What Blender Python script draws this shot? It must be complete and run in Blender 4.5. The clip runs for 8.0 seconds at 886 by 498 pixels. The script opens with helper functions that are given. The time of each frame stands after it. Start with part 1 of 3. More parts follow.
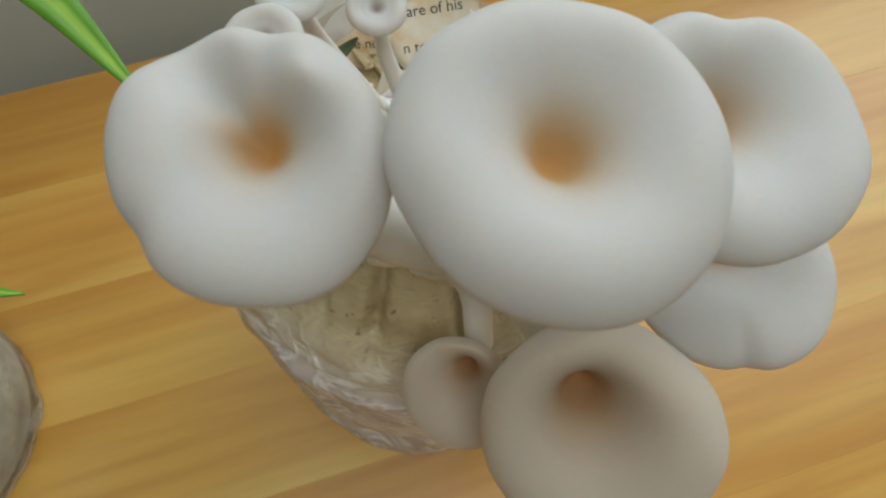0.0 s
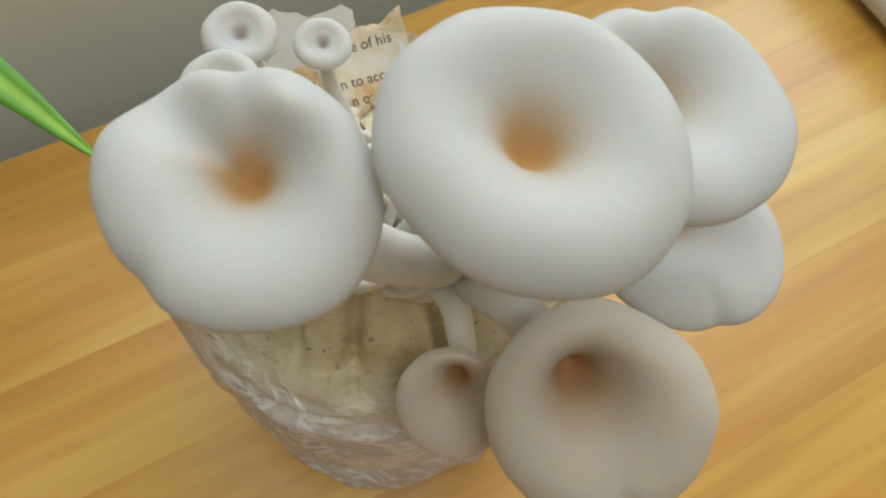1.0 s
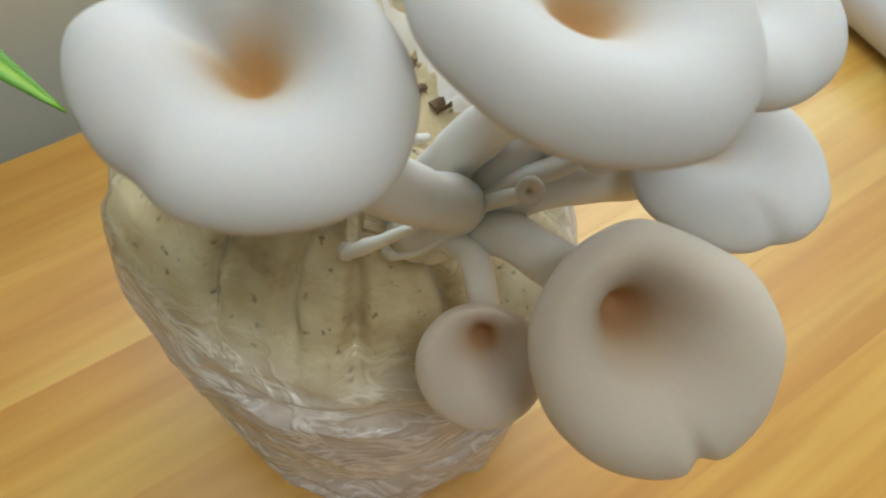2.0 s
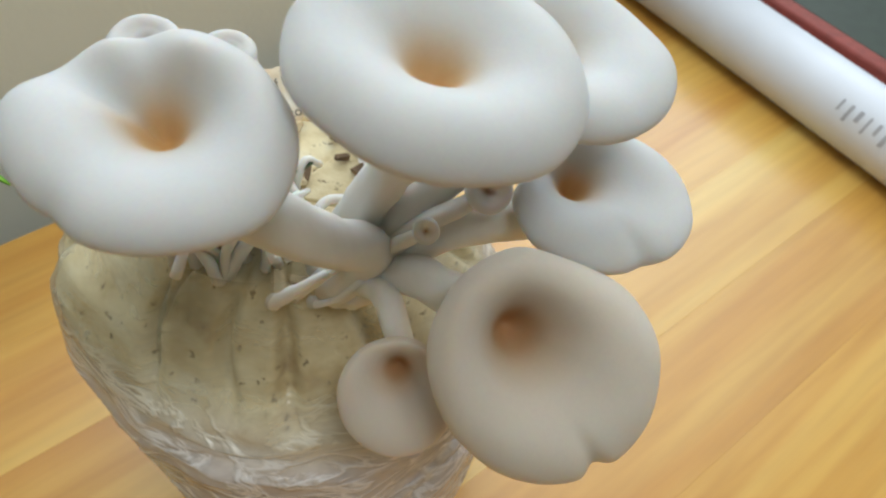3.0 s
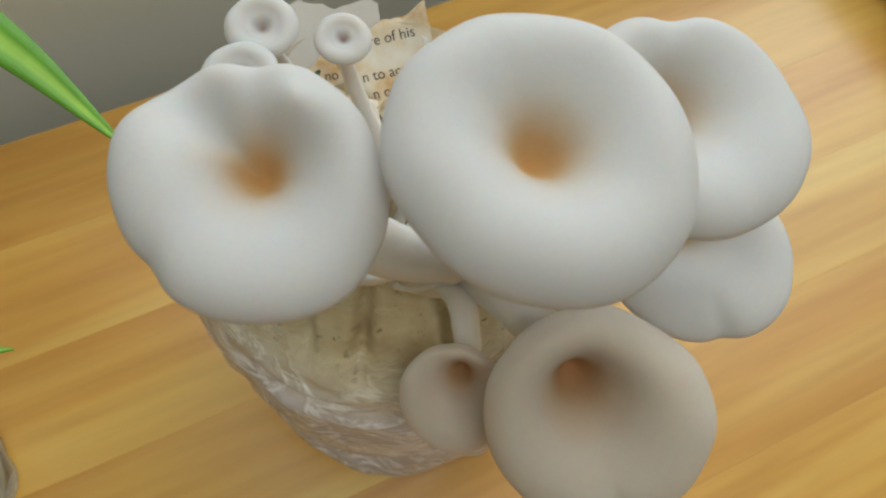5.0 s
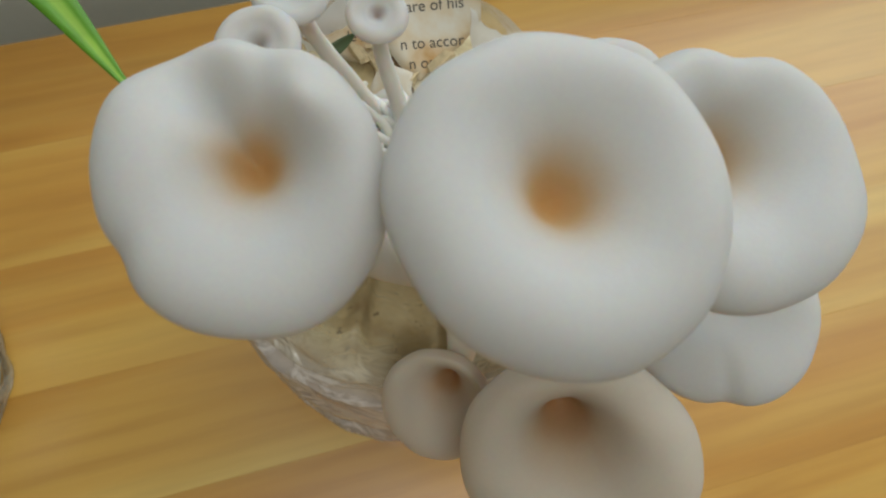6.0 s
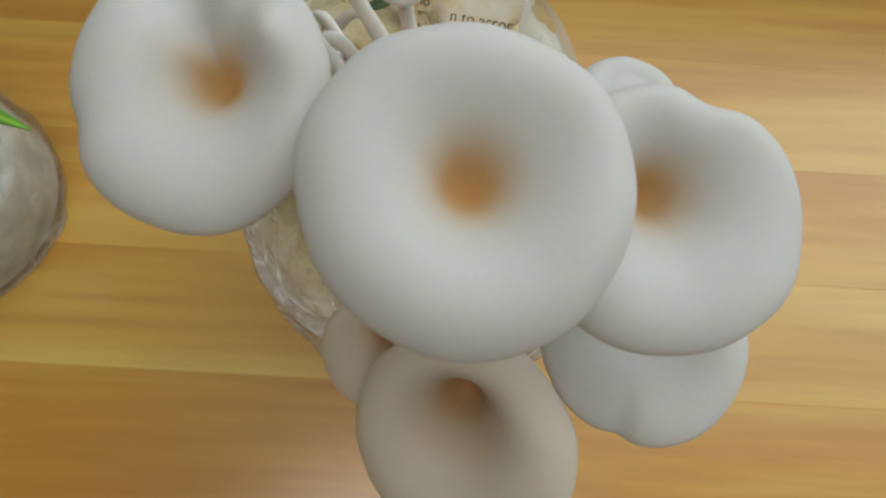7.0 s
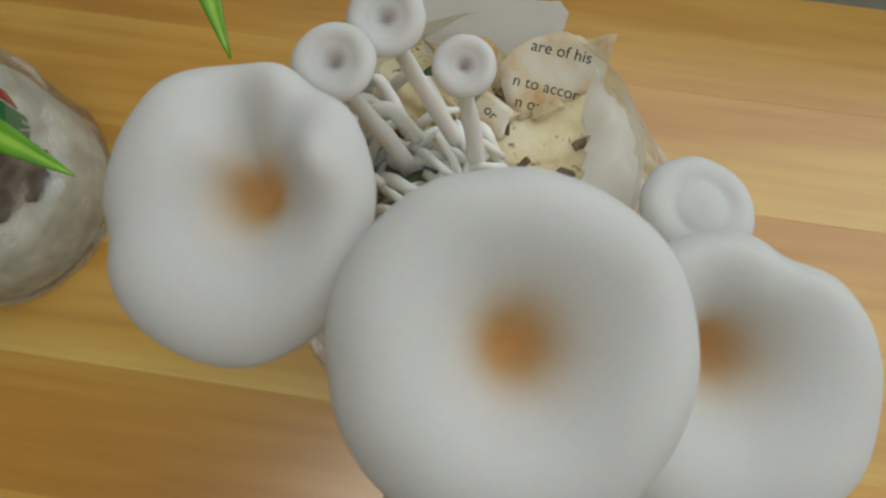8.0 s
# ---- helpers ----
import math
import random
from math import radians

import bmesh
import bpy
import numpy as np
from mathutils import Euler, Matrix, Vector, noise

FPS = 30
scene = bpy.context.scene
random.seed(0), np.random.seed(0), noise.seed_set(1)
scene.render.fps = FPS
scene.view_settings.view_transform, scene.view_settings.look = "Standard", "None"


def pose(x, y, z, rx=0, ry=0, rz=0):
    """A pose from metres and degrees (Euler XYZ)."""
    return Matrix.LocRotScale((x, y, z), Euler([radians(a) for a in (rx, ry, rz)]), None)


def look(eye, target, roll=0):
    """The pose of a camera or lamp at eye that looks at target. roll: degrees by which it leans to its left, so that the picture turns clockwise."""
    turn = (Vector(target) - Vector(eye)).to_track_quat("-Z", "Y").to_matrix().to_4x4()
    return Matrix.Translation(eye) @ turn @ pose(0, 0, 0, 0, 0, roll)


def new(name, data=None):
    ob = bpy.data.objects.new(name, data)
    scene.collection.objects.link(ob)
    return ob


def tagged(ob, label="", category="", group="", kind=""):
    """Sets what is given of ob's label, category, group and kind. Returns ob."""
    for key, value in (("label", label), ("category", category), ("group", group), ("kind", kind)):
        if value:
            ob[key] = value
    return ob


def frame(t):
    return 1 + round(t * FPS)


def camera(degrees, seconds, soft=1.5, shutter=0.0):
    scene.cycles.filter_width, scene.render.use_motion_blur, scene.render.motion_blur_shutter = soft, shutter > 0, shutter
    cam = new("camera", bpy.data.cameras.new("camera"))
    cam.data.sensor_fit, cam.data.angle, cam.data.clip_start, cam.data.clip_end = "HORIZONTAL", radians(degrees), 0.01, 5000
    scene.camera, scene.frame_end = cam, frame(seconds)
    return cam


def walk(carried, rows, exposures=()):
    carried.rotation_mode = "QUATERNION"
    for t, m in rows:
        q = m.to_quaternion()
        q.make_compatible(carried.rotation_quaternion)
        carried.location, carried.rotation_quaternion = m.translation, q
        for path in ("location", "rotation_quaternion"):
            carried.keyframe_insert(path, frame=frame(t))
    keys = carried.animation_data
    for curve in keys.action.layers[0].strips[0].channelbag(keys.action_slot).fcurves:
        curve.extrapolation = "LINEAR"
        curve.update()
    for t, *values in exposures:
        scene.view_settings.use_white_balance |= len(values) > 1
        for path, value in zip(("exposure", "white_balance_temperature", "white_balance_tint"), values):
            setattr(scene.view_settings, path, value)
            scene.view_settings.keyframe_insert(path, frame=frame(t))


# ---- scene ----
cam = camera(64.0, 8.0, soft=2.2)
cam.data.dof.use_dof, cam.data.dof.focus_distance, cam.data.dof.aperture_fstop = True, 0.20, 22.0
PATH = [
    (0, (-0.0408, -0.0512, 0.3681), (-0.0020, 0.0461, 0.0869), 4.30),
    (0.5, (-0.0587, -0.0497, 0.3666), (0.0016, 0.0459, 0.0887), 10.76),
    (1, (-0.0574, -0.0552, 0.3702), (0.0181, 0.0456, 0.0979), 9.42),
    (1.2, (-0.0550, -0.0555, 0.3664), (0.0142, 0.0441, 0.0921), 8.52),
    (2.3, (-0.0819, -0.0652, 0.3348), (0.0338, 0.0508, 0.0835), 10.58),
    (2.5, (-0.0807, -0.0708, 0.3395), (0.0399, 0.0542, 0.0949), 9.27),
    (3, (-0.0752, -0.0879, 0.3501), (0.0507, 0.0407, 0.1101), 8.49),
    (3.5, (-0.0759, -0.0884, 0.3505), (0.0390, 0.0377, 0.1037), 8.32),
    (4, (-0.0678, -0.0726, 0.3536), (0.0244, 0.0522, 0.0969), 5.81),
    (4.5, (-0.0620, -0.0597, 0.3665), (0.0154, 0.0403, 0.0944), 10.70),
    (4.7, (-0.0587, -0.0579, 0.3738), (0.0120, 0.0440, 0.1006), 8.46),
    (5.8, (-0.0413, -0.0428, 0.3714), (0.0081, 0.0411, 0.0876), 14.39),
    (6, (-0.0397, -0.0380, 0.3701), (0.0038, 0.0427, 0.0845), 13.74),
    (6.5, (-0.0250, -0.0337, 0.3717), (0.0019, 0.0409, 0.0824), 13.40),
    (7, (-0.0059, -0.0459, 0.3789), (-0.0020, 0.0295, 0.0886), 6.18),
    (7.5, (0.0006, -0.0409, 0.3866), (-0.0217, 0.0253, 0.0948), -11.06),
    (8, (-0.0087, -0.0126, 0.3764), (-0.0227, 0.0497, 0.0832), -4.07),
]
walk(cam, [(t, look(eye, target, roll)) for t, eye, target, roll in PATH],
     [(0, -0.35, 6500, 10), (0.5, -0.25, 6500, 10), (1.0, -0.1, 6500, 10), (2.5, 0.1, 6200, 10), (3.0, 0.15, 6100, 10), (3.5, 0.1, 6200, 10), (4.0, -0.15, 6500, 10),
      (4.5, -0.15, 6500, 10), (6.0, -0.4, 6500, 10), (6.5, -0.45, 6500, 10), (7.0, -0.42, 6500, 10), (8.0, -0.55, 6500, 10)])

# ---- world, light, exposure ----
world = bpy.data.worlds.new("world")
scene.world = world
world.use_nodes = True
wn = world.node_tree.nodes
sky = wn.new("ShaderNodeTexSky")
sky.sky_type, sky.sun_disc = "NISHITA", False
sky.sun_elevation, sky.sun_rotation = radians(50), radians(60)
wn["Background"].inputs["Strength"].default_value = 0.12
world.node_tree.links.new(sky.outputs["Color"], wn["Background"].inputs["Color"])


def area_lamp(name, eye, target, sx, sy, watts, colour):
    data = bpy.data.lights.new(name, "AREA")
    data.shape, data.size, data.size_y, data.energy, data.color = "RECTANGLE", sx, sy, watts, colour
    ob = new(name, data)
    ob.matrix_world = look(eye, target)
    return ob


area_lamp("window_daylight", (0.65, 0.36, 0.95), (0.45, -0.6, 0.30), 1.65, 1.40, 11.5, (0.95, 1.0, 0.95))
# Weak fill from the right, added; no such opening is known.
area_lamp("east_fill_light", (1.64, -0.45, 0.55), (0.0, -0.25, 0.15), 1.0, 1.2, 1.1, (1.0, 0.97, 0.88))
# Unseen overhead source, assumed and added to brighten the wall and cap tops.
area_lamp("ceiling_fill_light", (-0.05, -0.50, 1.70), (-0.05, -0.50, 0.0), 0.55, 0.55, 8.8, (0.98, 1.0, 0.96))


# ---- materials ----
def mat(name):
    m = bpy.data.materials.new(name)
    m.use_nodes = True
    t = m.node_tree
    return m, t.nodes, t.links, t.nodes["Principled BSDF"]


def ramp(nodes, stops):
    r = nodes.new("ShaderNodeValToRGB")
    e = r.color_ramp.elements
    while len(e) < len(stops):
        e.new(0.5)
    for el, (p, c) in zip(e, stops):
        el.position, el.color = p, (*c, 1)
    return r


def noise_node(nodes, links, scale, detail=4, rough=0.5, coord="Object", stretch=None, distortion=0.0):
    tc = nodes.new("ShaderNodeTexCoord")
    n = nodes.new("ShaderNodeTexNoise")
    n.inputs["Scale"].default_value, n.inputs["Detail"].default_value = scale, detail
    n.inputs["Roughness"].default_value, n.inputs["Distortion"].default_value = rough, distortion
    if stretch:
        mp = nodes.new("ShaderNodeMapping")
        mp.inputs["Scale"].default_value = stretch
        links.new(tc.outputs[coord], mp.inputs["Vector"])
        links.new(mp.outputs["Vector"], n.inputs["Vector"])
    else:
        links.new(tc.outputs[coord], n.inputs["Vector"])
    return n


def bump(nodes, links, bsdf, height, strength, distance):
    b = nodes.new("ShaderNodeBump")
    b.inputs["Strength"].default_value, b.inputs["Distance"].default_value = strength, distance
    links.new(height, b.inputs["Height"])
    links.new(b.outputs["Normal"], bsdf.inputs["Normal"])
    return b


def mix(nodes, links, kind, fac, a, b):
    m = nodes.new("ShaderNodeMix")
    m.data_type, m.blend_type = "RGBA", kind
    for sock, v in ((m.inputs[0], fac), (m.inputs[6], a), (m.inputs[7], b)):
        if isinstance(v, (int, float)):
            sock.default_value = v
        elif isinstance(v, tuple):
            sock.default_value = (*v, 1)
        else:
            links.new(v, sock)
    return m.outputs[2]


def glossy_skin(n, l, shader, rough, gain):
    """Clear gloss over a film, stronger at a slant."""
    fr = n.new("ShaderNodeFresnel")
    fr.inputs["IOR"].default_value = 1.5
    mu = n.new("ShaderNodeMath")
    mu.operation, mu.use_clamp = "MULTIPLY", True
    mu.inputs[1].default_value = gain
    l.new(fr.outputs["Fac"], mu.inputs[0])
    gl = n.new("ShaderNodeBsdfGlossy")
    gl.inputs["Roughness"].default_value = rough
    top = n.new("ShaderNodeMixShader")
    l.new(mu.outputs["Value"], top.inputs["Fac"])
    l.new(shader, top.inputs[1])
    l.new(gl.outputs["BSDF"], top.inputs[2])
    l.new(top.outputs["Shader"], n["Material Output"].inputs["Surface"])
    return gl


def simple(name, colour, rough=0.6, vary=0.12, scale=40, bumpy=0.0):
    m, n, l, b = mat(name)
    nz = noise_node(n, l, scale, 5)
    r = ramp(n, [(0.25, tuple(c * (1 - vary) for c in colour)), (0.75, tuple(min(1, c * (1 + vary)) for c in colour))])
    l.new(nz.outputs["Fac"], r.inputs["Fac"])
    l.new(r.outputs["Color"], b.inputs["Base Color"])
    b.inputs["Roughness"].default_value = rough
    if bumpy:
        bump(n, l, b, nz.outputs["Fac"], 0.5, bumpy)
    return m


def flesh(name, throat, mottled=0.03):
    """Mushroom flesh: off-white, with mild tan pigment in the funnel's throat, deepened to imitate its shade and light
    shining through. U runs from the throat out to the rim.
    """
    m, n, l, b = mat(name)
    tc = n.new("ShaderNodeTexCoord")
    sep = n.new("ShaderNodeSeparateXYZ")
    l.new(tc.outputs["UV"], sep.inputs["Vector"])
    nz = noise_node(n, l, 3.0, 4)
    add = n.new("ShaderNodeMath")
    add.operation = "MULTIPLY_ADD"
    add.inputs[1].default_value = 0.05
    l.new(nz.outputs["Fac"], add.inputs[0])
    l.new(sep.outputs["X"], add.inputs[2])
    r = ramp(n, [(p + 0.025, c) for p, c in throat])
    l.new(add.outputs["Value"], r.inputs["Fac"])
    fine = noise_node(n, l, 26, 6, 0.6)
    fr = ramp(n, [(0.3, (1 - mottled,) * 3), (0.7, (1, 1, 1))])
    l.new(fine.outputs["Fac"], fr.inputs["Fac"])
    l.new(mix(n, l, "MULTIPLY", 1.0, r.outputs["Color"], fr.outputs["Color"]), b.inputs["Base Color"])
    b.inputs["Roughness"].default_value = 0.6
    b.inputs["Specular IOR Level"].default_value = 0.3
    b.inputs["Subsurface Weight"].default_value = 0.6
    b.inputs["Subsurface Radius"].default_value = (1.0, 0.60, 0.34)
    b.inputs["Subsurface Scale"].default_value = 0.007
    bump(n, l, b, fine.outputs["Fac"], 0.08, 0.0006)
    return m


WHITE = (0.56, 0.56, 0.54)
# Throat browner than its mild tan pigment: shade and light shining through painted in.
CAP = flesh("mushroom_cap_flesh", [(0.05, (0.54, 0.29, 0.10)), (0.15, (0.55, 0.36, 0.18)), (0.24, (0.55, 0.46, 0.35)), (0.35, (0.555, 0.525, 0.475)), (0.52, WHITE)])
# Warm light bounced off the table onto the lower caps, put into their colour.
WARM_SHADE = (0.60, 0.54, 0.45)
CAP_WARM_SHADE = flesh("warm_shade_cap_flesh", [(0.05, (0.44, 0.22, 0.09)), (0.16, (0.47, 0.29, 0.15)), (0.28, (0.54, 0.43, 0.31)), (0.45, (0.58, 0.51, 0.42)), (0.7, WARM_SHADE)])
CAP_PALE = flesh("pale_cap_flesh", [(0.05, (0.55, 0.54, 0.51)), (0.3, WHITE)])
CAP_SMALL = flesh("young_cap_flesh", [(0.05, (0.36, 0.30, 0.26)), (0.2, (0.48, 0.46, 0.44)), (0.34, WHITE)])


def stem_material():
    m, n, l, b = mat("mushroom_stem_flesh")
    nz = noise_node(n, l, 60, 5, 0.6, stretch=(1, 1, 0.25))
    r = ramp(n, [(0.3, (0.70, 0.67, 0.60)), (0.7, (0.82, 0.81, 0.77))])
    l.new(nz.outputs["Fac"], r.inputs["Fac"])
    l.new(r.outputs["Color"], b.inputs["Base Color"])
    b.inputs["Roughness"].default_value = 0.6
    b.inputs["Subsurface Weight"].default_value = 0.5
    b.inputs["Subsurface Radius"].default_value = (1.0, 0.62, 0.38)
    b.inputs["Subsurface Scale"].default_value = 0.004
    bump(n, l, b, nz.outputs["Fac"], 0.25, 0.0006)
    return m


STEM = stem_material()


def pine():
    m, n, l, b = mat("varnished_pine")
    oi = n.new("ShaderNodeObjectInfo")
    tc = n.new("ShaderNodeTexCoord")
    off = n.new("ShaderNodeVectorMath")
    off.operation = "MULTIPLY_ADD"
    off.inputs[1].default_value = (3.7, 1.3, 2.1)
    l.new(oi.outputs["Random"], off.inputs[0])
    l.new(tc.outputs["Object"], off.inputs[2])
    mp = n.new("ShaderNodeMapping")
    mp.inputs["Scale"].default_value = (0.07, 1, 1)
    l.new(off.outputs["Vector"], mp.inputs["Vector"])
    wide = n.new("ShaderNodeTexNoise")
    wide.inputs["Scale"].default_value, wide.inputs["Detail"].default_value = 22, 3
    wide.inputs["Distortion"].default_value = 0.6
    fine = n.new("ShaderNodeTexNoise")
    fine.inputs["Scale"].default_value, fine.inputs["Detail"].default_value = 130, 6
    for q in (wide, fine):
        l.new(mp.outputs["Vector"], q.inputs["Vector"])
    r = ramp(n, [(0.25, (0.56, 0.26, 0.034)), (0.44, (0.68, 0.37, 0.066)), (0.58, (0.74, 0.45, 0.094)), (0.8, (0.79, 0.54, 0.135))])
    l.new(wide.outputs["Fac"], r.inputs["Fac"])
    fr = ramp(n, [(0.3, (0.86, 0.82, 0.78)), (0.6, (1, 1, 1))])
    l.new(fine.outputs["Fac"], fr.inputs["Fac"])
    c = mix(n, l, "MULTIPLY", 0.9, r.outputs["Color"], fr.outputs["Color"])
    tone = ramp(n, [(0.0, (0.76, 0.60, 0.45)), (0.5, (0.98, 0.95, 0.92)), (1.0, (1.06, 1.20, 1.55))])
    sepc = n.new("ShaderNodeSeparateColor")
    l.new(oi.outputs["Color"], sepc.inputs["Color"])
    l.new(sepc.outputs["Red"], tone.inputs["Fac"])
    l.new(mix(n, l, "MULTIPLY", 0.9, c, tone.outputs["Color"]), b.inputs["Base Color"])
    b.inputs["Roughness"].default_value = 0.34
    b.inputs["Coat Weight"].default_value = 1.0
    b.inputs["Coat Roughness"].default_value = 0.24
    bump(n, l, b, fine.outputs["Fac"], 0.15, 0.0004)
    return m


PINE = pine()


def plaster(name, colour):
    m, n, l, b = mat(name)
    big = noise_node(n, l, 3, 4)
    r = ramp(n, [(0.3, tuple(c * 0.93 for c in colour)), (0.7, colour)])
    l.new(big.outputs["Fac"], r.inputs["Fac"])
    l.new(r.outputs["Color"], b.inputs["Base Color"])
    b.inputs["Roughness"].default_value = 0.75
    fine = noise_node(n, l, 220, 3)
    bump(n, l, b, fine.outputs["Fac"], 0.25, 0.0008)
    return m


WALL = plaster("pale_green_wall_paint", (0.84, 0.87, 0.77))
# Unseen walls kept dark brown so less light bounces back onto the caps.
WALL_DIM = plaster("dim_brown_wall", (0.42, 0.38, 0.32))
CEIL = plaster("white_ceiling_paint", (0.8, 0.8, 0.78))
FLOOR = simple("grey_floor_tile", (0.34, 0.32, 0.29), 0.4, 0.15, 8)


# ---- building helpers ----
def part(name, bm, material, parent=None, label="", smooth=True):
    me = bpy.data.meshes.new(name)
    bm.to_mesh(me)
    bm.free()
    me.materials.append(material)
    if smooth:
        for p in me.polygons:
            p.use_smooth = True
    ob = new(name, me)
    if parent:
        ob.parent = parent
    if label:
        ob["label"] = label
    return ob


def box_bm(x0, x1, y0, y1, z0, z1, bevel=0.0, segments=2):
    bm = bmesh.new()
    bmesh.ops.create_cube(bm, size=1)
    for v in bm.verts:
        v.co = Vector((x0 + (v.co.x + 0.5) * (x1 - x0), y0 + (v.co.y + 0.5) * (y1 - y0), z0 + (v.co.z + 0.5) * (z1 - z0)))
    if bevel:
        bmesh.ops.bevel(bm, geom=bm.edges[:], offset=bevel, segments=segments, affect="EDGES", profile=0.5)
    return bm


def grid_bm(nu, nv, f, wrap=True, bm=None):
    """A sheet of nu x nv points f(i, j), closed round i when wrap is set."""
    bm = bm or bmesh.new()
    vs = [[bm.verts.new(f(i, j)) for i in range(nu)] for j in range(nv)]
    for j in range(nv - 1):
        for i in range(nu if wrap else nu - 1):
            k = (i + 1) % nu
            bm.faces.new((vs[j][i], vs[j][k], vs[j + 1][k], vs[j + 1][i]))
    return bm, vs


def smooth_path(pts, n):
    """Catmull-Rom through the points."""
    p = [Vector(q) for q in pts]
    p = [2 * p[0] - p[1]] + p + [2 * p[-1] - p[-2]]
    out = []
    for k in range(n):
        u = k / (n - 1) * (len(p) - 3)
        i = min(int(u), len(p) - 4)
        t = u - i
        a, b, c, d = p[i:i + 4]
        out.append(0.5 * (2 * b + (c - a) * t + (2 * a - 5 * b + 4 * c - d) * t * t + (3 * b - a - 3 * c + d) * t ** 3))
    return out


def tube_bm(pts, radii, n=14, around=14, rough=0.0, bm=None, flat=1.0):
    """A capped tube along a smooth path; radii are spread evenly along it."""
    c = smooth_path(pts, n)
    bm = bm or bmesh.new()
    rings, side = [], None
    for k, p in enumerate(c):
        d = (c[min(k + 1, n - 1)] - c[max(k - 1, 0)]).normalized()
        side = (Vector((1, 0.13, 0.07)) if side is None else side)
        side = (side - d * side.dot(d)).normalized()
        up = d.cross(side)
        u = k / (n - 1) * (len(radii) - 1)
        i = min(int(u), len(radii) - 2)
        r = radii[i] + (radii[i + 1] - radii[i]) * (u - i)
        ring = []
        for a in range(around):
            th = 2 * math.pi * a / around
            q = r * (1 + rough * noise.noise(p * 160 + Vector((math.cos(th), math.sin(th), 0)) * 1.3))
            ring.append(bm.verts.new(p + side * (q * math.cos(th)) + up * (q * flat * math.sin(th))))
        rings.append(ring)
    for a, b in zip(rings, rings[1:]):
        for i in range(around):
            j = (i + 1) % around
            bm.faces.new((a[i], a[j], b[j], b[i]))
    bm.faces.new(rings[0][::-1])
    bm.faces.new(rings[-1])
    return bm


def thing(name, at, label, category, group="", kind=""):
    e = new(name)
    e.location = at
    e.empty_display_size = 0.01
    return tagged(e, label, category, group, kind)


# ---- room ----
def room():
    x0, x1, y0, y1, z0, z1 = -1.3, 1.6, -2.2, 0.30, -0.75, 1.75
    t = 0.12
    tagged(part("floor", box_bm(x0 - t, x1 + t, y0 - t, y1 + t, z0 - t, z0), FLOOR, smooth=False), "grey tiled floor under the table", "floor", kind="structure")
    tagged(part("ceiling", box_bm(x0 - t, x1 + t, y0 - t, y1 + t, z1, z1 + t), CEIL, smooth=False), "plain white painted ceiling of the room", "ceiling", kind="structure")
    north = thing("wall_north", (0, 0, 0), "pale green painted wall with a window above the table", "wall", kind="structure")
    for xa, xb, za, zb in ((x0 - t, -0.22, z0, z1), (1.52, x1 + t, z0, z1), (-0.22, 1.52, z0, 0.20), (-0.22, 1.52, 1.68, z1)):
        part("wall_section", box_bm(xa, xb, y1, y1 + t, za, zb), WALL, north, smooth=False)
    tagged(part("wall_south", box_bm(x0 - t, x1 + t, y0 - t, y0, z0, z1), WALL_DIM, smooth=False), "unseen dull brown wall, dark to cut bounced light, closing the room", "wall", kind="structure")

    # Unseen wall whose opening is added to let the fill lamp in.
    def wall_with_opening(name, xa, xb, ya, yb, za, zb):
        w = thing(name, (0, 0, 0), "unseen pale green painted wall with an opening added for fill light", "wall", kind="structure")
        for piece in ((y0, ya, z0, z1), (yb, y1, z0, z1), (ya, yb, z0, za), (ya, yb, zb, z1)):
            part("wall_section", box_bm(xa, xb, *piece), WALL, w, smooth=False)

    tagged(part("wall_west", box_bm(x0 - t, x0, y0, y1, z0, z1), WALL_DIM, smooth=False), "unseen dull brown wall, dark to cut bounced light, closing the room", "wall", kind="structure")
    wall_with_opening("wall_east", x1, x1 + t, -1.0, 0.1, -0.1, 1.2)


room()


# Unseen fixture, added as a frame for the overhead fill.
def ceiling_fill_panel():
    t = thing("ceiling_fill_panel", (-0.05, -0.50, 1.75), "unseen flat square white ceiling light panel added for fill", "ceiling light")
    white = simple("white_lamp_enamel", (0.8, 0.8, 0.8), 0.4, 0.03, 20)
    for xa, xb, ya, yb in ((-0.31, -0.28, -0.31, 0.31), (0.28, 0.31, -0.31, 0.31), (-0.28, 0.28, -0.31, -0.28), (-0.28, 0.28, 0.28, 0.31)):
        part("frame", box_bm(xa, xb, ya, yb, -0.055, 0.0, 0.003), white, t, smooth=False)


ceiling_fill_panel()


# ---- table ----
JOINTS = [-0.62, -0.535, -0.45, -0.375, -0.30, -0.232, -0.165, -0.090, -0.0215, 0.0438, 0.111, 0.178, 0.2455]

TONES = [0.5, 0.3, 0.6, 0.4, 0.7, 0.45, 0.55, 0.28, 0.92, 0.42, 0.55, 0.35]


def table():
    t = thing("table", (0, 0, -0.75), "varnished pine table of glued strips with honey-coloured grain", "table")
    x0, x1 = -0.75, 0.72
    for k, (a, b) in enumerate(zip(JOINTS, JOINTS[1:])):
        bm = box_bm(x0, x1, a, b, -0.028, 0, 0.00015, 1)
        ob = part("plank", bm, PINE, t, smooth=False)
        ob.location = (0, 0, 0.75)
        ob.color = (TONES[k], 0, 0, 1)
    for x in (x0 + 0.06, x1 - 0.06):
        for y in (JOINTS[0] + 0.06, JOINTS[-1] - 0.06):
            part("leg", box_bm(x - 0.03, x + 0.03, y - 0.03, y + 0.03, 0, 0.722, 0.004), PINE, t, smooth=False)


table()


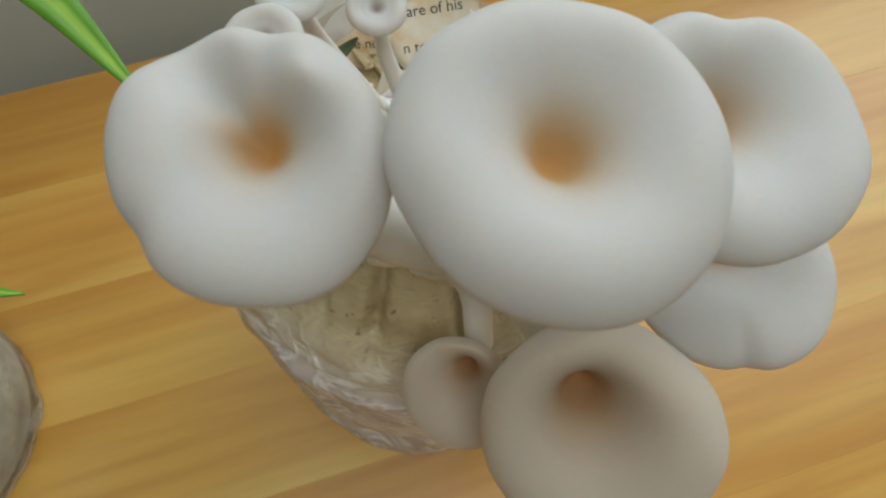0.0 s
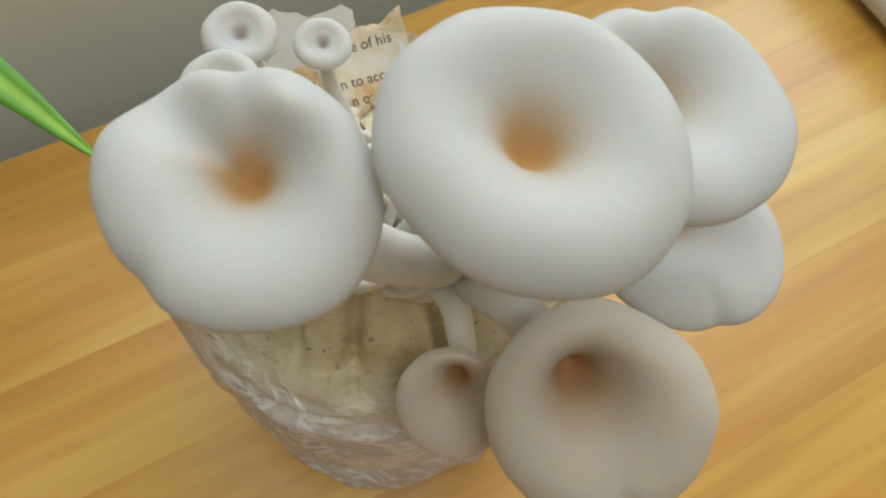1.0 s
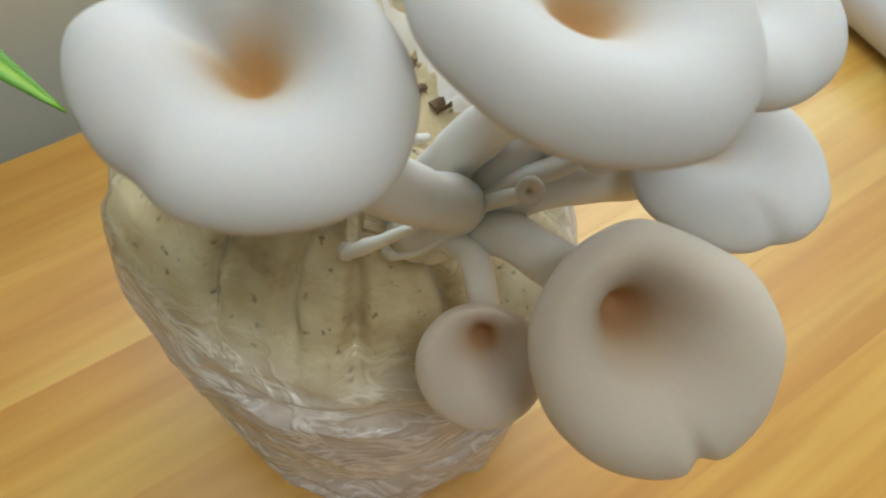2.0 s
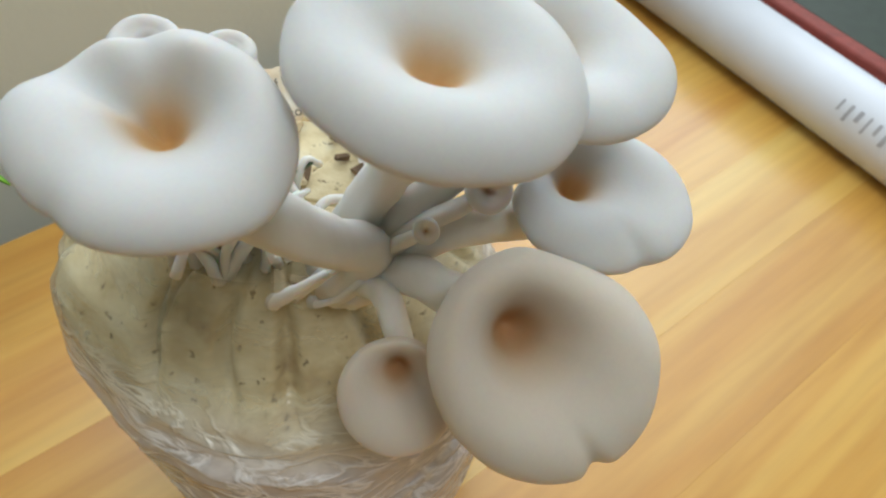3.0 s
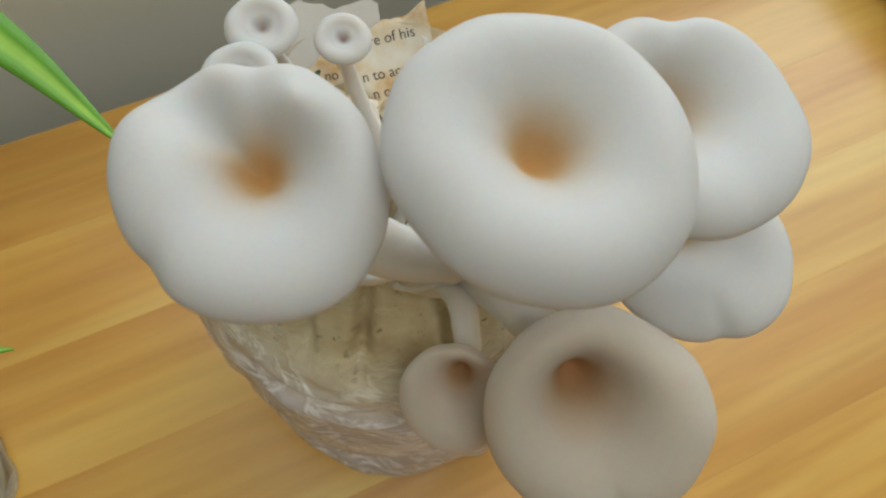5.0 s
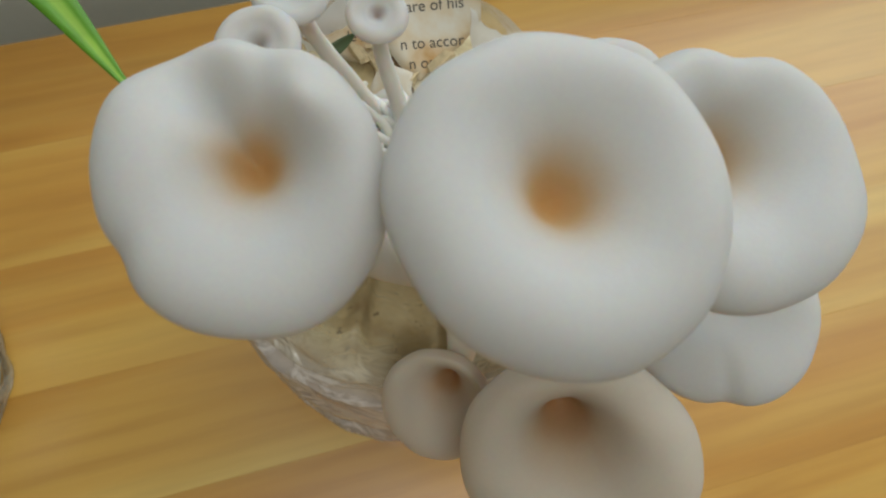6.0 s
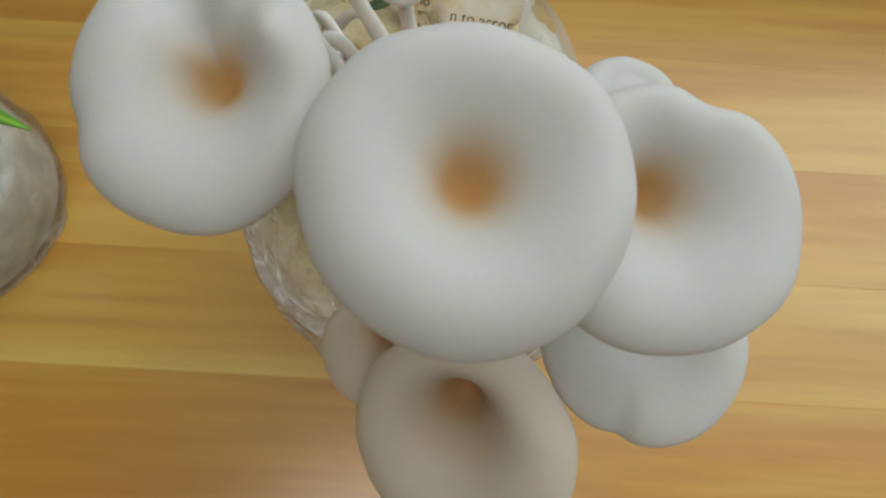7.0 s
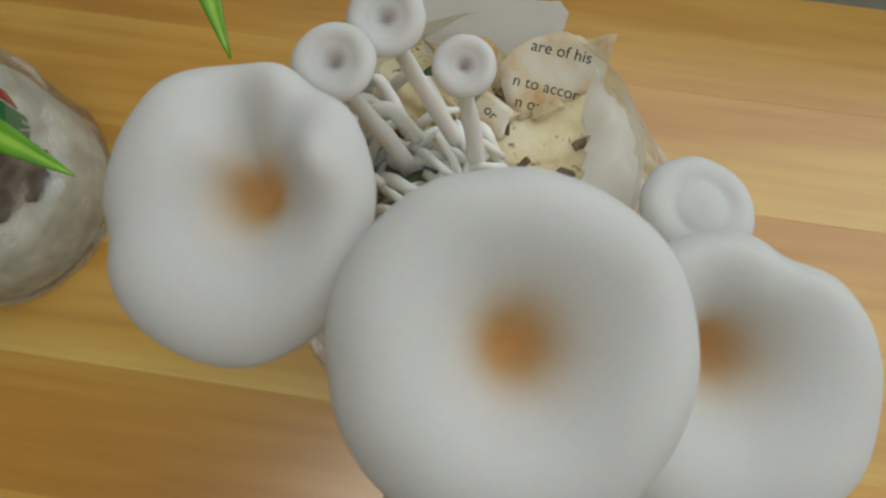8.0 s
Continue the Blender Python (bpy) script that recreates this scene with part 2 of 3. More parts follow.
# ---- mushrooms ----
PROFILE = [(0.0, -0.47), (0.03, -0.465), (0.07, -0.44), (0.11, -0.395), (0.15, -0.335), (0.19, -0.265), (0.24, -0.19), (0.30, -0.12), (0.38, -0.045), (0.47, 0.02), (0.57, 0.072), (0.67, 0.10), (0.77, 0.105),
           (0.86, 0.08), (0.93, 0.03), (0.98, -0.03), (1.0, -0.085), (0.988, -0.14), (0.94, -0.18), (0.85, -0.195), (0.72, -0.21), (0.58, -0.25), (0.45, -0.31), (0.345, -0.40), (0.275, -0.54), (0.24, -0.70), (0.225, -0.86)]


def cap_bm(lobes=(), dents=(), deep=1.0, around=96, seed=0, sag=(), throat=(0, 0), swells=()):
    """A funnel-shaped cap of unit radius. lobes: (times round, size, turn). dents: (angle, half width, cut, fall of the valley, where it begins).
    sag: (angle, half width, drop of the rim). swells: (x, y, half width, rise) of a rounded bulge on the upper face."""
    def f(i, j):
        th = 2 * math.pi * i / around
        r, h = PROFILE[j]
        h = 0.055 + (h - 0.055) * deep if j < 9 else h
        k = 1 + sum(a * math.cos(n * (th - math.radians(p))) for n, a, p in lobes)
        fade = min(1, r / 0.5)
        k = 1 + (k - 1) * fade
        k += 0.02 * fade * noise.noise(Vector((2.2 * math.cos(th), 2.2 * math.sin(th), seed)))
        h += 0.05 * fade * noise.noise(Vector((1.6 * math.cos(th) * r, 1.6 * math.sin(th) * r, seed + 7.3)))
        for a, w, cut, fall, start in dents:
            d = (th - math.radians(a) + math.pi) % (2 * math.pi) - math.pi
            g = math.exp(-(d / math.radians(w)) ** 2)
            k -= cut * g * min(1, max(0, (r - start) / 0.35))
            h -= fall * g * min(1, max(0, (r - start) / 0.3))
        for a, w, drop in sag:
            d = (th - math.radians(a) + math.pi) % (2 * math.pi) - math.pi
            h -= drop * math.exp(-(d / math.radians(w)) ** 2) * r * r
        if j <= 16:
            px, py = r * math.cos(th), r * math.sin(th)
            h += sum(rise * math.exp(-((px - x) ** 2 + (py - y) ** 2) / w ** 2) for x, y, w, rise in swells)
        shift = (1 - min(1, r / 0.95)) ** 0.8
        return Vector((r * k * math.cos(th) + throat[0] * shift, r * k * math.sin(th) + throat[1] * shift, h))
    bm, vs = grid_bm(around, len(PROFILE), f)
    bm.faces.new(vs[-1][::-1])
    rim = {v: PROFILE[j][0] if j < 17 else 1.0 for j, row in enumerate(vs) for v in row}
    uv = bm.loops.layers.uv.new("UVMap")
    for face in bm.faces:
        for lo in face.loops:
            lo[uv].uv = (rim[lo.vert], 0.5)
    bmesh.ops.remove_doubles(bm, verts=bm.verts[:], dist=1e-5)
    bmesh.ops.recalc_face_normals(bm, faces=bm.faces[:])
    return bm


def facing(c, n, turn=0):
    """A pose at c whose z points along n and whose x lies near the world's."""
    z = Vector(n).normalized()
    x = Vector((1, 0, 0))
    x = (x - z * x.dot(z)).normalized()
    m = Matrix((x, z.cross(x), z)).transposed().to_4x4()
    return Matrix.Translation(c) @ m @ pose(0, 0, 0, 0, 0, turn)


def mushroom(label, c, r, n, stem, stem_r, lobes=(), dents=(), deep=1.0, seed=0, material=None, sag=(), throat=(0, 0), group="oyster mushrooms on the bag", levels=1, swells=()):
    """c, r, n: the cap's centre, radius and axis; stem: points from the foot up to below the cap."""
    m = thing("mushroom", stem[0], label, "mushroom", group)
    inv = Matrix.Translation(-Vector(stem[0]))
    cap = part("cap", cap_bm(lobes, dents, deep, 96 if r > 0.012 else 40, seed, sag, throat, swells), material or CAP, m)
    cap.matrix_local = inv @ facing(Vector(c) + Vector(n).normalized() * 0.05 * r, n) @ Matrix.Diagonal((r, r, r, 1))
    if levels:
        s = cap.modifiers.new("smooth", "SUBSURF")
        s.levels = s.render_levels = levels
    z = Vector(n).normalized()
    axis = facing(c, n) @ Vector((throat[0] * r, throat[1] * r, -0.80 * r))
    pts = [Vector(p) for p in stem] + [axis]
    st = part("stem", tube_bm(pts, stem_r[:-1] + (min(stem_r[-1], 0.235 * r),), 18, 16, 0.12), STEM, m)
    st.matrix_local = inv
    return m


BASE = [(-0.016, 0.016, 0.170), (-0.010, 0.007, 0.193)]
BIG = "oyster mushrooms of the large cluster"
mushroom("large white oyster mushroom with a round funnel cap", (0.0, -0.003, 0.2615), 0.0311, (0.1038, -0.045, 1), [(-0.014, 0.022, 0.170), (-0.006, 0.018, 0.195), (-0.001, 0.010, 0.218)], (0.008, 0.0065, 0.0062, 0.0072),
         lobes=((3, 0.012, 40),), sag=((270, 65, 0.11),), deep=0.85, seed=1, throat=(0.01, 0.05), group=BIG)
mushroom("large white oyster mushroom with a folded two-lobed cap", (-0.0526, 0.0162, 0.2532), 0.0272, (-0.0405, -0.057, 1), BASE + [(-0.022, 0.008, 0.205), (-0.038, 0.014, 0.222)], (0.008, 0.0065, 0.0075, 0.010),
         lobes=((2, 0.075, 97),), deep=0.9, dents=((70, 12, 0.07, 0.05, 0.4), (108, 22, 0.0, 0.19, 0.05), (130, 26, -0.07, 0.0, 0.3), (203, 9, 0.04, 0.0, 0.6)), sag=((232, 65, -0.06), (285, 50, 0.03)), swells=((0.44, 0.26, 0.24, 0.20), (-0.5, 0.20, 0.36, 0.08)), seed=2, throat=(0.08, 0.14), group=BIG)
mushroom("oyster mushroom with painted warm shade and a tilted cap notched at the rim", (0.0030, -0.0488, 0.2007), 0.0290, (-0.372, -0.6423, 1), [(-0.014, 0.012, 0.170), (-0.004, 0.000, 0.186), (0.002, -0.012, 0.187)], (0.006, 0.0058, 0.0062, 0.008),
         lobes=((1, 0.015, -50), (2, 0.03, 110)), dents=((-92, 5, 0.10, 0.05, 0.62), (42, 28, 0.07, 0.0, 0.3)), sag=((45, 38, 0.24),), seed=3, throat=(-0.08, 0.36), deep=1.2, material=CAP_WARM_SHADE, group=BIG)
mushroom("small cream oyster mushroom with painted warm shade and tan throat hanging low", (-0.0231, -0.0253, 0.1734), 0.0162, (-0.5142, -0.4592, 1), [(-0.014, 0.012, 0.176), (-0.011, 0.000, 0.184), (-0.012, -0.010, 0.176)], (0.0045, 0.0042, 0.004, 0.0045), seed=4, throat=(0.28, 0.45), material=CAP_WARM_SHADE, group=BIG)
mushroom("white oyster mushroom with a wavy-edged cap", (0.0469, -0.0213, 0.2072), 0.0252, (-0.0431, 0.0624, 1), [(-0.010, 0.010, 0.178), (0.010, 0.002, 0.192), (0.030, -0.006, 0.193)], (0.006, 0.006, 0.0065, 0.008),
         lobes=((4, 0.018, 10),), dents=((252, 7, 0.05, 0.03, 0.6), (115, 20, 0.12, 0.10, 0.1)), seed=5, throat=(0.0, 0.45), group=BIG)
mushroom("large white oyster mushroom with a bulging lobed cap", (0.0409, -0.002, 0.2448), 0.0282, (0.1081, -0.085, 1), [(-0.008, 0.014, 0.176), (0.006, 0.011, 0.198), (0.026, 0.008, 0.213)], (0.007, 0.007, 0.007, 0.0085),
         lobes=((3, 0.03, 105),), dents=((72, 13, 0.05, 0.05, 0.4), (36, 26, -0.08, 0.0, 0.3)), seed=6, throat=(-0.1, 0.25), group=BIG)
mushroom("white oyster mushroom half hidden behind a larger cap", (0.0440, 0.0425, 0.2065), 0.0155, (0.15, 0.25, 1), [(0.004, 0.028, 0.172), (0.016, 0.03, 0.186), (0.034, 0.037, 0.193)], (0.005, 0.0045, 0.0045, 0.005), lobes=((2, 0.05, 60),), seed=7, deep=0.0, swells=((0, 0, 0.5, 0.12),), material=CAP_PALE, group=BIG)

YOUNG = "young mushrooms in the bag's mouth"
TINY = [((-0.0364, 0.0685, 0.2325), 0.0092, (-0.05, -0.1, 1), [(-0.016, 0.058, 0.168), (-0.021, 0.062, 0.186), (-0.031, 0.067, 0.21)]),
        ((-0.0176, 0.0628, 0.2258), 0.0076, (0.0, -0.15, 1), [(-0.012, 0.052, 0.168), (-0.013, 0.057, 0.188), (-0.0165, 0.062, 0.208)]),
        ((-0.0460, 0.0562, 0.2325), 0.0098, (-0.1, -0.05, 1), [(-0.030, 0.052, 0.168), (-0.036, 0.054, 0.192), (-0.0435, 0.056, 0.213)])]
for k, (c, r, n, stem) in enumerate(TINY):
    mushroom("young white oyster mushroom with a button cap", c, r, n, stem, (0.0036, 0.0025, 0.0021, 0.0027), seed=20 + k, material=CAP_SMALL, deep=0.5, group=YOUNG)
mushroom("tiny curled white oyster mushroom under the large caps", (0.0200, -0.0046, 0.2106), 0.0066, (-0.45, -0.6, 1), [(-0.006, 0.008, 0.186), (0.004, 0.003, 0.199), (0.014, -0.001, 0.204)], (0.0034, 0.0028, 0.0028, 0.003), seed=31, material=CAP_SMALL, group=YOUNG)
mushroom("tiny white mushroom bud between the stems", (-0.0001, -0.0042, 0.2067), 0.0036, (-0.4, -0.7, 1), [(-0.008, 0.008, 0.186), (-0.005, 0.003, 0.196), (-0.002, -0.001, 0.202)], (0.0026, 0.002, 0.002, 0.002), seed=32, material=CAP_SMALL, group=YOUNG)
mushroom("small pale mushroom bud deep in the bag's mouth", (-0.0440, 0.0560, 0.1800), 0.0060, (-0.2, -0.3, 1), [(-0.038, 0.056, 0.166), (-0.040, 0.056, 0.17), (-0.043, 0.056, 0.175)], (0.003, 0.0028, 0.0026, 0.0026), seed=33, material=CAP_SMALL, group=YOUNG)


def stub(pts, radii):
    """A bent white mushroom stalk with no cap."""
    t = part("mushroom_stalk", tube_bm([Vector(p) - Vector(pts[0]) for p in pts], radii, 14, 10, 0.25), STEM)
    t.location = pts[0]
    return tagged(t, "bent white mushroom stalk in the bag's mouth", "mushroom stalk", "stalks in the bag's mouth")


rng = random.Random(5)
STALKS = [((-0.056, 0.060, 0.166), (-0.048, 0.068, 0.186), (-0.036, 0.064, 0.182)), ((-0.052, 0.070, 0.168), (-0.044, 0.073, 0.190), (-0.034, 0.064, 0.176)),
          ((-0.036, 0.046, 0.164), (-0.029, 0.054, 0.180), (-0.020, 0.058, 0.176)),
          ((-0.030, 0.034, 0.168), (-0.018, 0.040, 0.184), (-0.006, 0.048, 0.176)), ((-0.026, 0.058, 0.168), (-0.018, 0.052, 0.182), (-0.012, 0.044, 0.174)),
          ((-0.022, 0.070, 0.166), (-0.012, 0.066, 0.180), (-0.004, 0.058, 0.170)),
          ((-0.018, 0.030, 0.170), (-0.008, 0.036, 0.182), (0.004, 0.040, 0.174)), ((-0.046, 0.078, 0.166), (-0.034, 0.080, 0.182), (-0.024, 0.074, 0.170)),
          ((-0.028, 0.020, 0.168), (-0.024, 0.014, 0.180), (-0.016, 0.009, 0.190)), ((-0.024, 0.017, 0.166), (-0.020, 0.010, 0.174), (-0.014, 0.004, 0.187)),
          ((-0.034, 0.022, 0.168), (-0.031, 0.016, 0.178), (-0.022, 0.010, 0.188))]
STALKS += [((-0.040, 0.040, 0.166), (-0.034, 0.036, 0.180), (-0.024, 0.036, 0.187), (-0.016, 0.041, 0.178)), ((-0.044, 0.050, 0.166), (-0.036, 0.046, 0.184), (-0.027, 0.043, 0.186), (-0.018, 0.047, 0.170)),
           ((-0.034, 0.060, 0.166), (-0.028, 0.056, 0.182), (-0.022, 0.050, 0.190), (-0.013, 0.050, 0.172)), ((-0.014, 0.046, 0.166), (-0.018, 0.052, 0.186), (-0.024, 0.058, 0.194)),
           ((-0.050, 0.052, 0.166), (-0.046, 0.058, 0.188), (-0.038, 0.062, 0.196), (-0.029, 0.060, 0.180)), ((-0.008, 0.036, 0.166), (-0.014, 0.040, 0.180), (-0.021, 0.046, 0.186), (-0.028, 0.052, 0.176))]
for p in STALKS:
    r = rng.uniform(0.0013, 0.0021)
    stub(p, (r * 1.3, r, r * rng.uniform(0.6, 1.1)))
for k in range(34):
    a, d = rng.uniform(0, 6.283), math.sqrt(rng.random())
    foot = Vector((-0.029 + 0.021 * d * math.cos(a), 0.052 + 0.019 * d * math.sin(a), 0.166))
    turn, reach, rise = rng.uniform(0, 6.283), rng.uniform(0.004, 0.009), rng.uniform(0.012, 0.024)
    way = Vector((math.cos(turn), math.sin(turn), 0))
    curl = Vector((-way.y, way.x, 0)) * rng.uniform(-0.005, 0.005)
    r = rng.uniform(0.0010, 0.0018)
    stub((foot, foot + way * reach * 0.3 + Vector((0, 0, rise * 0.6)), foot + way * reach + curl + Vector((0, 0, rise)), foot + way * reach * 1.9 + curl * 2 + Vector((0, 0, rise * rng.uniform(0.5, 0.95)))), (r * 1.2, r, r * 0.9, r * rng.uniform(0.5, 1.4)))


# ---- the bag ----
BAG_C = Vector((-0.010, 0.040, 0))


def bag_materials():
    m, n, l, b = mat("mycelium_substrate")
    big = noise_node(n, l, 34, 5, 0.6, stretch=(1, 1, 1.8))
    small = noise_node(n, l, 240, 4, 0.65)
    r = ramp(n, [(0.28, (0.38, 0.26, 0.12)), (0.40, (0.60, 0.48, 0.26)), (0.54, (0.74, 0.64, 0.40)), (0.70, (0.80, 0.74, 0.56))])
    l.new(big.outputs["Fac"], r.inputs["Fac"])
    tc = n.new("ShaderNodeTexCoord")
    sep = n.new("ShaderNodeSeparateXYZ")
    l.new(tc.outputs["Object"], sep.inputs["Vector"])
    low = noise_node(n, l, 28, 5, 0.6, stretch=(1, 1, 3.5), distortion=0.8)
    lr = ramp(n, [(0.32, (0.30, 0.15, 0.075)), (0.42, (0.60, 0.41, 0.28)), (0.54, (0.78, 0.67, 0.58)), (0.68, (0.86, 0.80, 0.76))])
    l.new(low.outputs["Fac"], lr.inputs["Fac"])
    zr = ramp(n, [(0.108, (0,) * 3), (0.136, (1,) * 3)])
    l.new(sep.outputs["Z"], zr.inputs["Fac"])
    c = mix(n, l, "MIX", zr.outputs["Color"], lr.outputs["Color"], r.outputs["Color"])
    sr = ramp(n, [(0.33, (0.20, 0.14, 0.09)), (0.38, (1, 1, 1))])
    l.new(small.outputs["Fac"], sr.inputs["Fac"])
    l.new(mix(n, l, "MULTIPLY", 0.85, c, sr.outputs["Color"]), b.inputs["Base Color"])
    b.inputs["Roughness"].default_value = 0.8
    bump(n, l, b, small.outputs["Fac"], 0.5, 0.0015)
    p, n, l, b = mat("clear_plastic_film")
    b.inputs["Roughness"].default_value = 0.25
    b.inputs["IOR"].default_value = 1.45
    cr = noise_node(n, l, 26, 4, 0.5, stretch=(1, 1, 3.2), distortion=1.2)
    band = ramp(n, [(0.44, (0,) * 3), (0.485, (0.85,) * 3), (0.505, (0.85,) * 3), (0.56, (0,) * 3)])
    l.new(cr.outputs["Fac"], band.inputs["Fac"])
    tc = n.new("ShaderNodeTexCoord")
    sep = n.new("ShaderNodeSeparateXYZ")
    l.new(tc.outputs["Object"], sep.inputs["Vector"])
    # Milky low down, and whiter still to imitate the sheen and light there.
    low = ramp(n, [(0.128, (1,) * 3), (0.142, (0.10,) * 3)])
    l.new(sep.outputs["Z"], low.inputs["Fac"])
    crease = mix(n, l, "MULTIPLY", 1.0, band.outputs["Color"], low.outputs["Color"])
    nz = noise_node(n, l, 22, 5, 0.6, stretch=(1, 1, 2.4), distortion=0.8)
    r = ramp(n, [(0.36, (0.06,) * 3), (0.54, (0.22,) * 3), (0.72, (0.60,) * 3)])
    l.new(nz.outputs["Fac"], r.inputs["Fac"])
    milky = mix(n, l, "SCREEN", 0.30, r.outputs["Color"], low.outputs["Color"])
    fac = mix(n, l, "SCREEN", 0.9, milky, crease)
    tint = ramp(n, [(0.115, (0.92, 0.88, 0.86)), (0.14, (0.82, 0.76, 0.55))])
    l.new(sep.outputs["Z"], tint.inputs["Fac"])
    l.new(tint.outputs["Color"], b.inputs["Base Color"])
    tr = n.new("ShaderNodeBsdfTransparent")
    tr.inputs["Color"].default_value = (0.97, 0.965, 0.94, 1)
    ms = n.new("ShaderNodeMixShader")
    l.new(fac, ms.inputs["Fac"])
    l.new(tr.outputs["BSDF"], ms.inputs[1])
    l.new(b.outputs["BSDF"], ms.inputs[2])
    gl = glossy_skin(n, l, ms.outputs["Shader"], 0.16, 0.5)
    bp = bump(n, l, b, mix(n, l, "ADD", 0.6, crease, nz.outputs["Fac"]), 0.45, 0.003)
    l.new(bp.outputs["Normal"], gl.inputs["Normal"])
    return m, p


SUBSTRATE, FILM = bag_materials()
PLEATS = [12, 88, 150, 196, 221, 239, 263, 312]


def bag_sheet(profile, around, rows, ridge, lift):
    """The bag's leaning, tapered sheet. Profile rows: radius and height. ridge: height of the creases round its lower part."""
    path = smooth_path([(r, z, 0) for r, z in profile], rows)

    def f(i, j):
        th = 2 * math.pi * i / around
        r, z, _ = path[j]
        q = Vector((math.cos(th), math.sin(th), 0))
        lean = min(z, 0.14)
        centre = Vector((-0.009 + 0.035 * lean, 0.040 + 0.1385 * lean, 0))
        if z > 0.14:
            centre = centre.lerp(Vector((-0.010, 0.059, 0)), min(1, (z - 0.14) / 0.02))
        side = min(1, max(0, z / 0.1)) * (1 if z < 0.14 else max(0, 1 - (z - 0.14) / 0.03))
        r *= 1 - 0.13 * side * max(0, math.cos(th - 0.61)) + lift
        ear = (th - 2.74 + math.pi) % (2 * math.pi) - math.pi
        r += 0.018 * math.exp(-(ear / 0.50) ** 2) * min(1, max(0, (z - 0.088) / 0.05)) * min(1, max(0, (0.166 - z) / 0.018))
        grow = min(1, r / 0.04)
        warp = 1.1 * noise.noise(Vector((q.x * 1.7, q.y * 1.7, z * 14 + 3)))
        low = min(1, max(0, (0.134 + 0.010 * math.cos(th - 4.97) + 0.006 * warp - z) / 0.012)) * min(1, z / 0.012)
        a = 1 - 2 * abs(noise.noise(Vector((q.x * 1.5, q.y * 1.5, z * 44 + warp * 1.6))))
        b = 1 - 2 * abs(noise.noise(Vector((q.x * 2.8 + 9, q.y * 2.8, z * 88 + warp * 2.5))))
        d = ridge * low * (0.75 * a + 0.4 * b) + 0.0012 * noise.noise(Vector((q.x * 3, q.y * 3, z * 30)))
        up = min(1, max(0, (z - 0.130) / 0.012)) * min(1, max(0, (0.178 - z) / 0.02))
        for k, p in enumerate(PLEATS):
            e = (th - math.radians(p) - 0.06 * math.sin(z * 90 + k) + math.pi) % (2 * math.pi) - math.pi
            d -= up * (0.0046 * math.exp(-(e / (0.028 + 0.012 * (k % 3))) ** 2) - 0.0009 * math.exp(-((abs(e) - 0.09) / 0.05) ** 2))
        return centre + q * (r + d * grow) + Vector((0, 0, max(0.0006, z + d * 0.35 * (z > 0.02))))
    return grid_bm(around, rows, f)[0]


def bag():
    b = thing("mushroom_grow_bag", BAG_C, "crumpled clear plastic grow bag packed with white mycelium substrate", "grow bag")
    inv = Matrix.Translation(-BAG_C)
    side = [(0.0, 0.001), (0.035, 0.001), (0.060, 0.002), (0.0675, 0.009), (0.0705, 0.03), (0.0735, 0.06), (0.0765, 0.09), (0.0775, 0.108), (0.0755, 0.122), (0.0690, 0.136), (0.0590, 0.148)]
    block = side + [(0.050, 0.156), (0.042, 0.162), (0.03, 0.165), (0.015, 0.166), (0.0, 0.166)]
    part("substrate", bag_sheet([(max(0, r - 0.0016), z) for r, z in block], 200, 130, 0.0016, 0.0), SUBSTRATE, b, "mycelium-covered sawdust block").matrix_local = inv
    film = side + [(0.0515, 0.158), (0.047, 0.167), (0.045, 0.175), (0.0455, 0.181)]
    sheet = part("film", bag_sheet(film, 300, 200, 0.0042, 0.004), FILM, b, "wrinkled clear plastic film")
    sheet.matrix_local, sheet.visible_shadow = inv, False


bag()


# crumbs of wood and straw on the substrate
def crumbs():
    wood = simple("wood_crumb", (0.16, 0.10, 0.05), 0.8, 0.5, 300)
    pale = simple("pale_straw_crumb", (0.55, 0.44, 0.26), 0.8, 0.3, 300)
    r = random.Random(11)
    for k in range(46):
        a, d = r.uniform(0, 6.283), 0.038 * math.sqrt(r.random())
        s = r.uniform(0.0012, 0.0032)
        bm = box_bm(-s * 1.6, s * 1.6, -s * 0.6, s * 0.6, -s * 0.45, s * 0.45, s * 0.2, 1)
        for v in bm.verts:
            v.co += Vector((r.uniform(-1, 1), r.uniform(-1, 1), r.uniform(-1, 1))) * s * 0.25
        ob = part("wood_chip", bm, wood if k % 3 == 0 else pale, smooth=False)
        ob.matrix_world = pose(-0.011 + d * math.cos(a), 0.059 + d * math.sin(a), 0.1675 + s * 0.3, r.uniform(-25, 25), r.uniform(-25, 25), r.uniform(0, 360))
        tagged(ob, "small wood chip lying on the mushroom substrate", "wood chip", "wood chips on the substrate")


crumbs()


# ---- torn printed paper in the bag's mouth ----
def paper_material():
    m, n, l, b = mat("stained_printed_paper")
    st = noise_node(n, l, 55, 4, 0.55)
    r = ramp(n, [(0.38, (0.74, 0.70, 0.60)), (0.52, (0.70, 0.58, 0.40)), (0.66, (0.56, 0.34, 0.14))])
    l.new(st.outputs["Fac"], r.inputs["Fac"])
    l.new(r.outputs["Color"], b.inputs["Base Color"])
    b.inputs["Roughness"].default_value = 0.75
    b.inputs["Subsurface Weight"].default_value = 0.0
    return m


PAPER = paper_material()
INK = simple("black_printing_ink", (0.03, 0.028, 0.026), 0.6, 0.2, 200)
PAPER_AT = Matrix(((0.999, 0.0, -0.050, 0.0024), (-0.028, 0.834, -0.551, 0.0875), (0.042, 0.552, 0.833, 0.1720), (0, 0, 0, 1)))


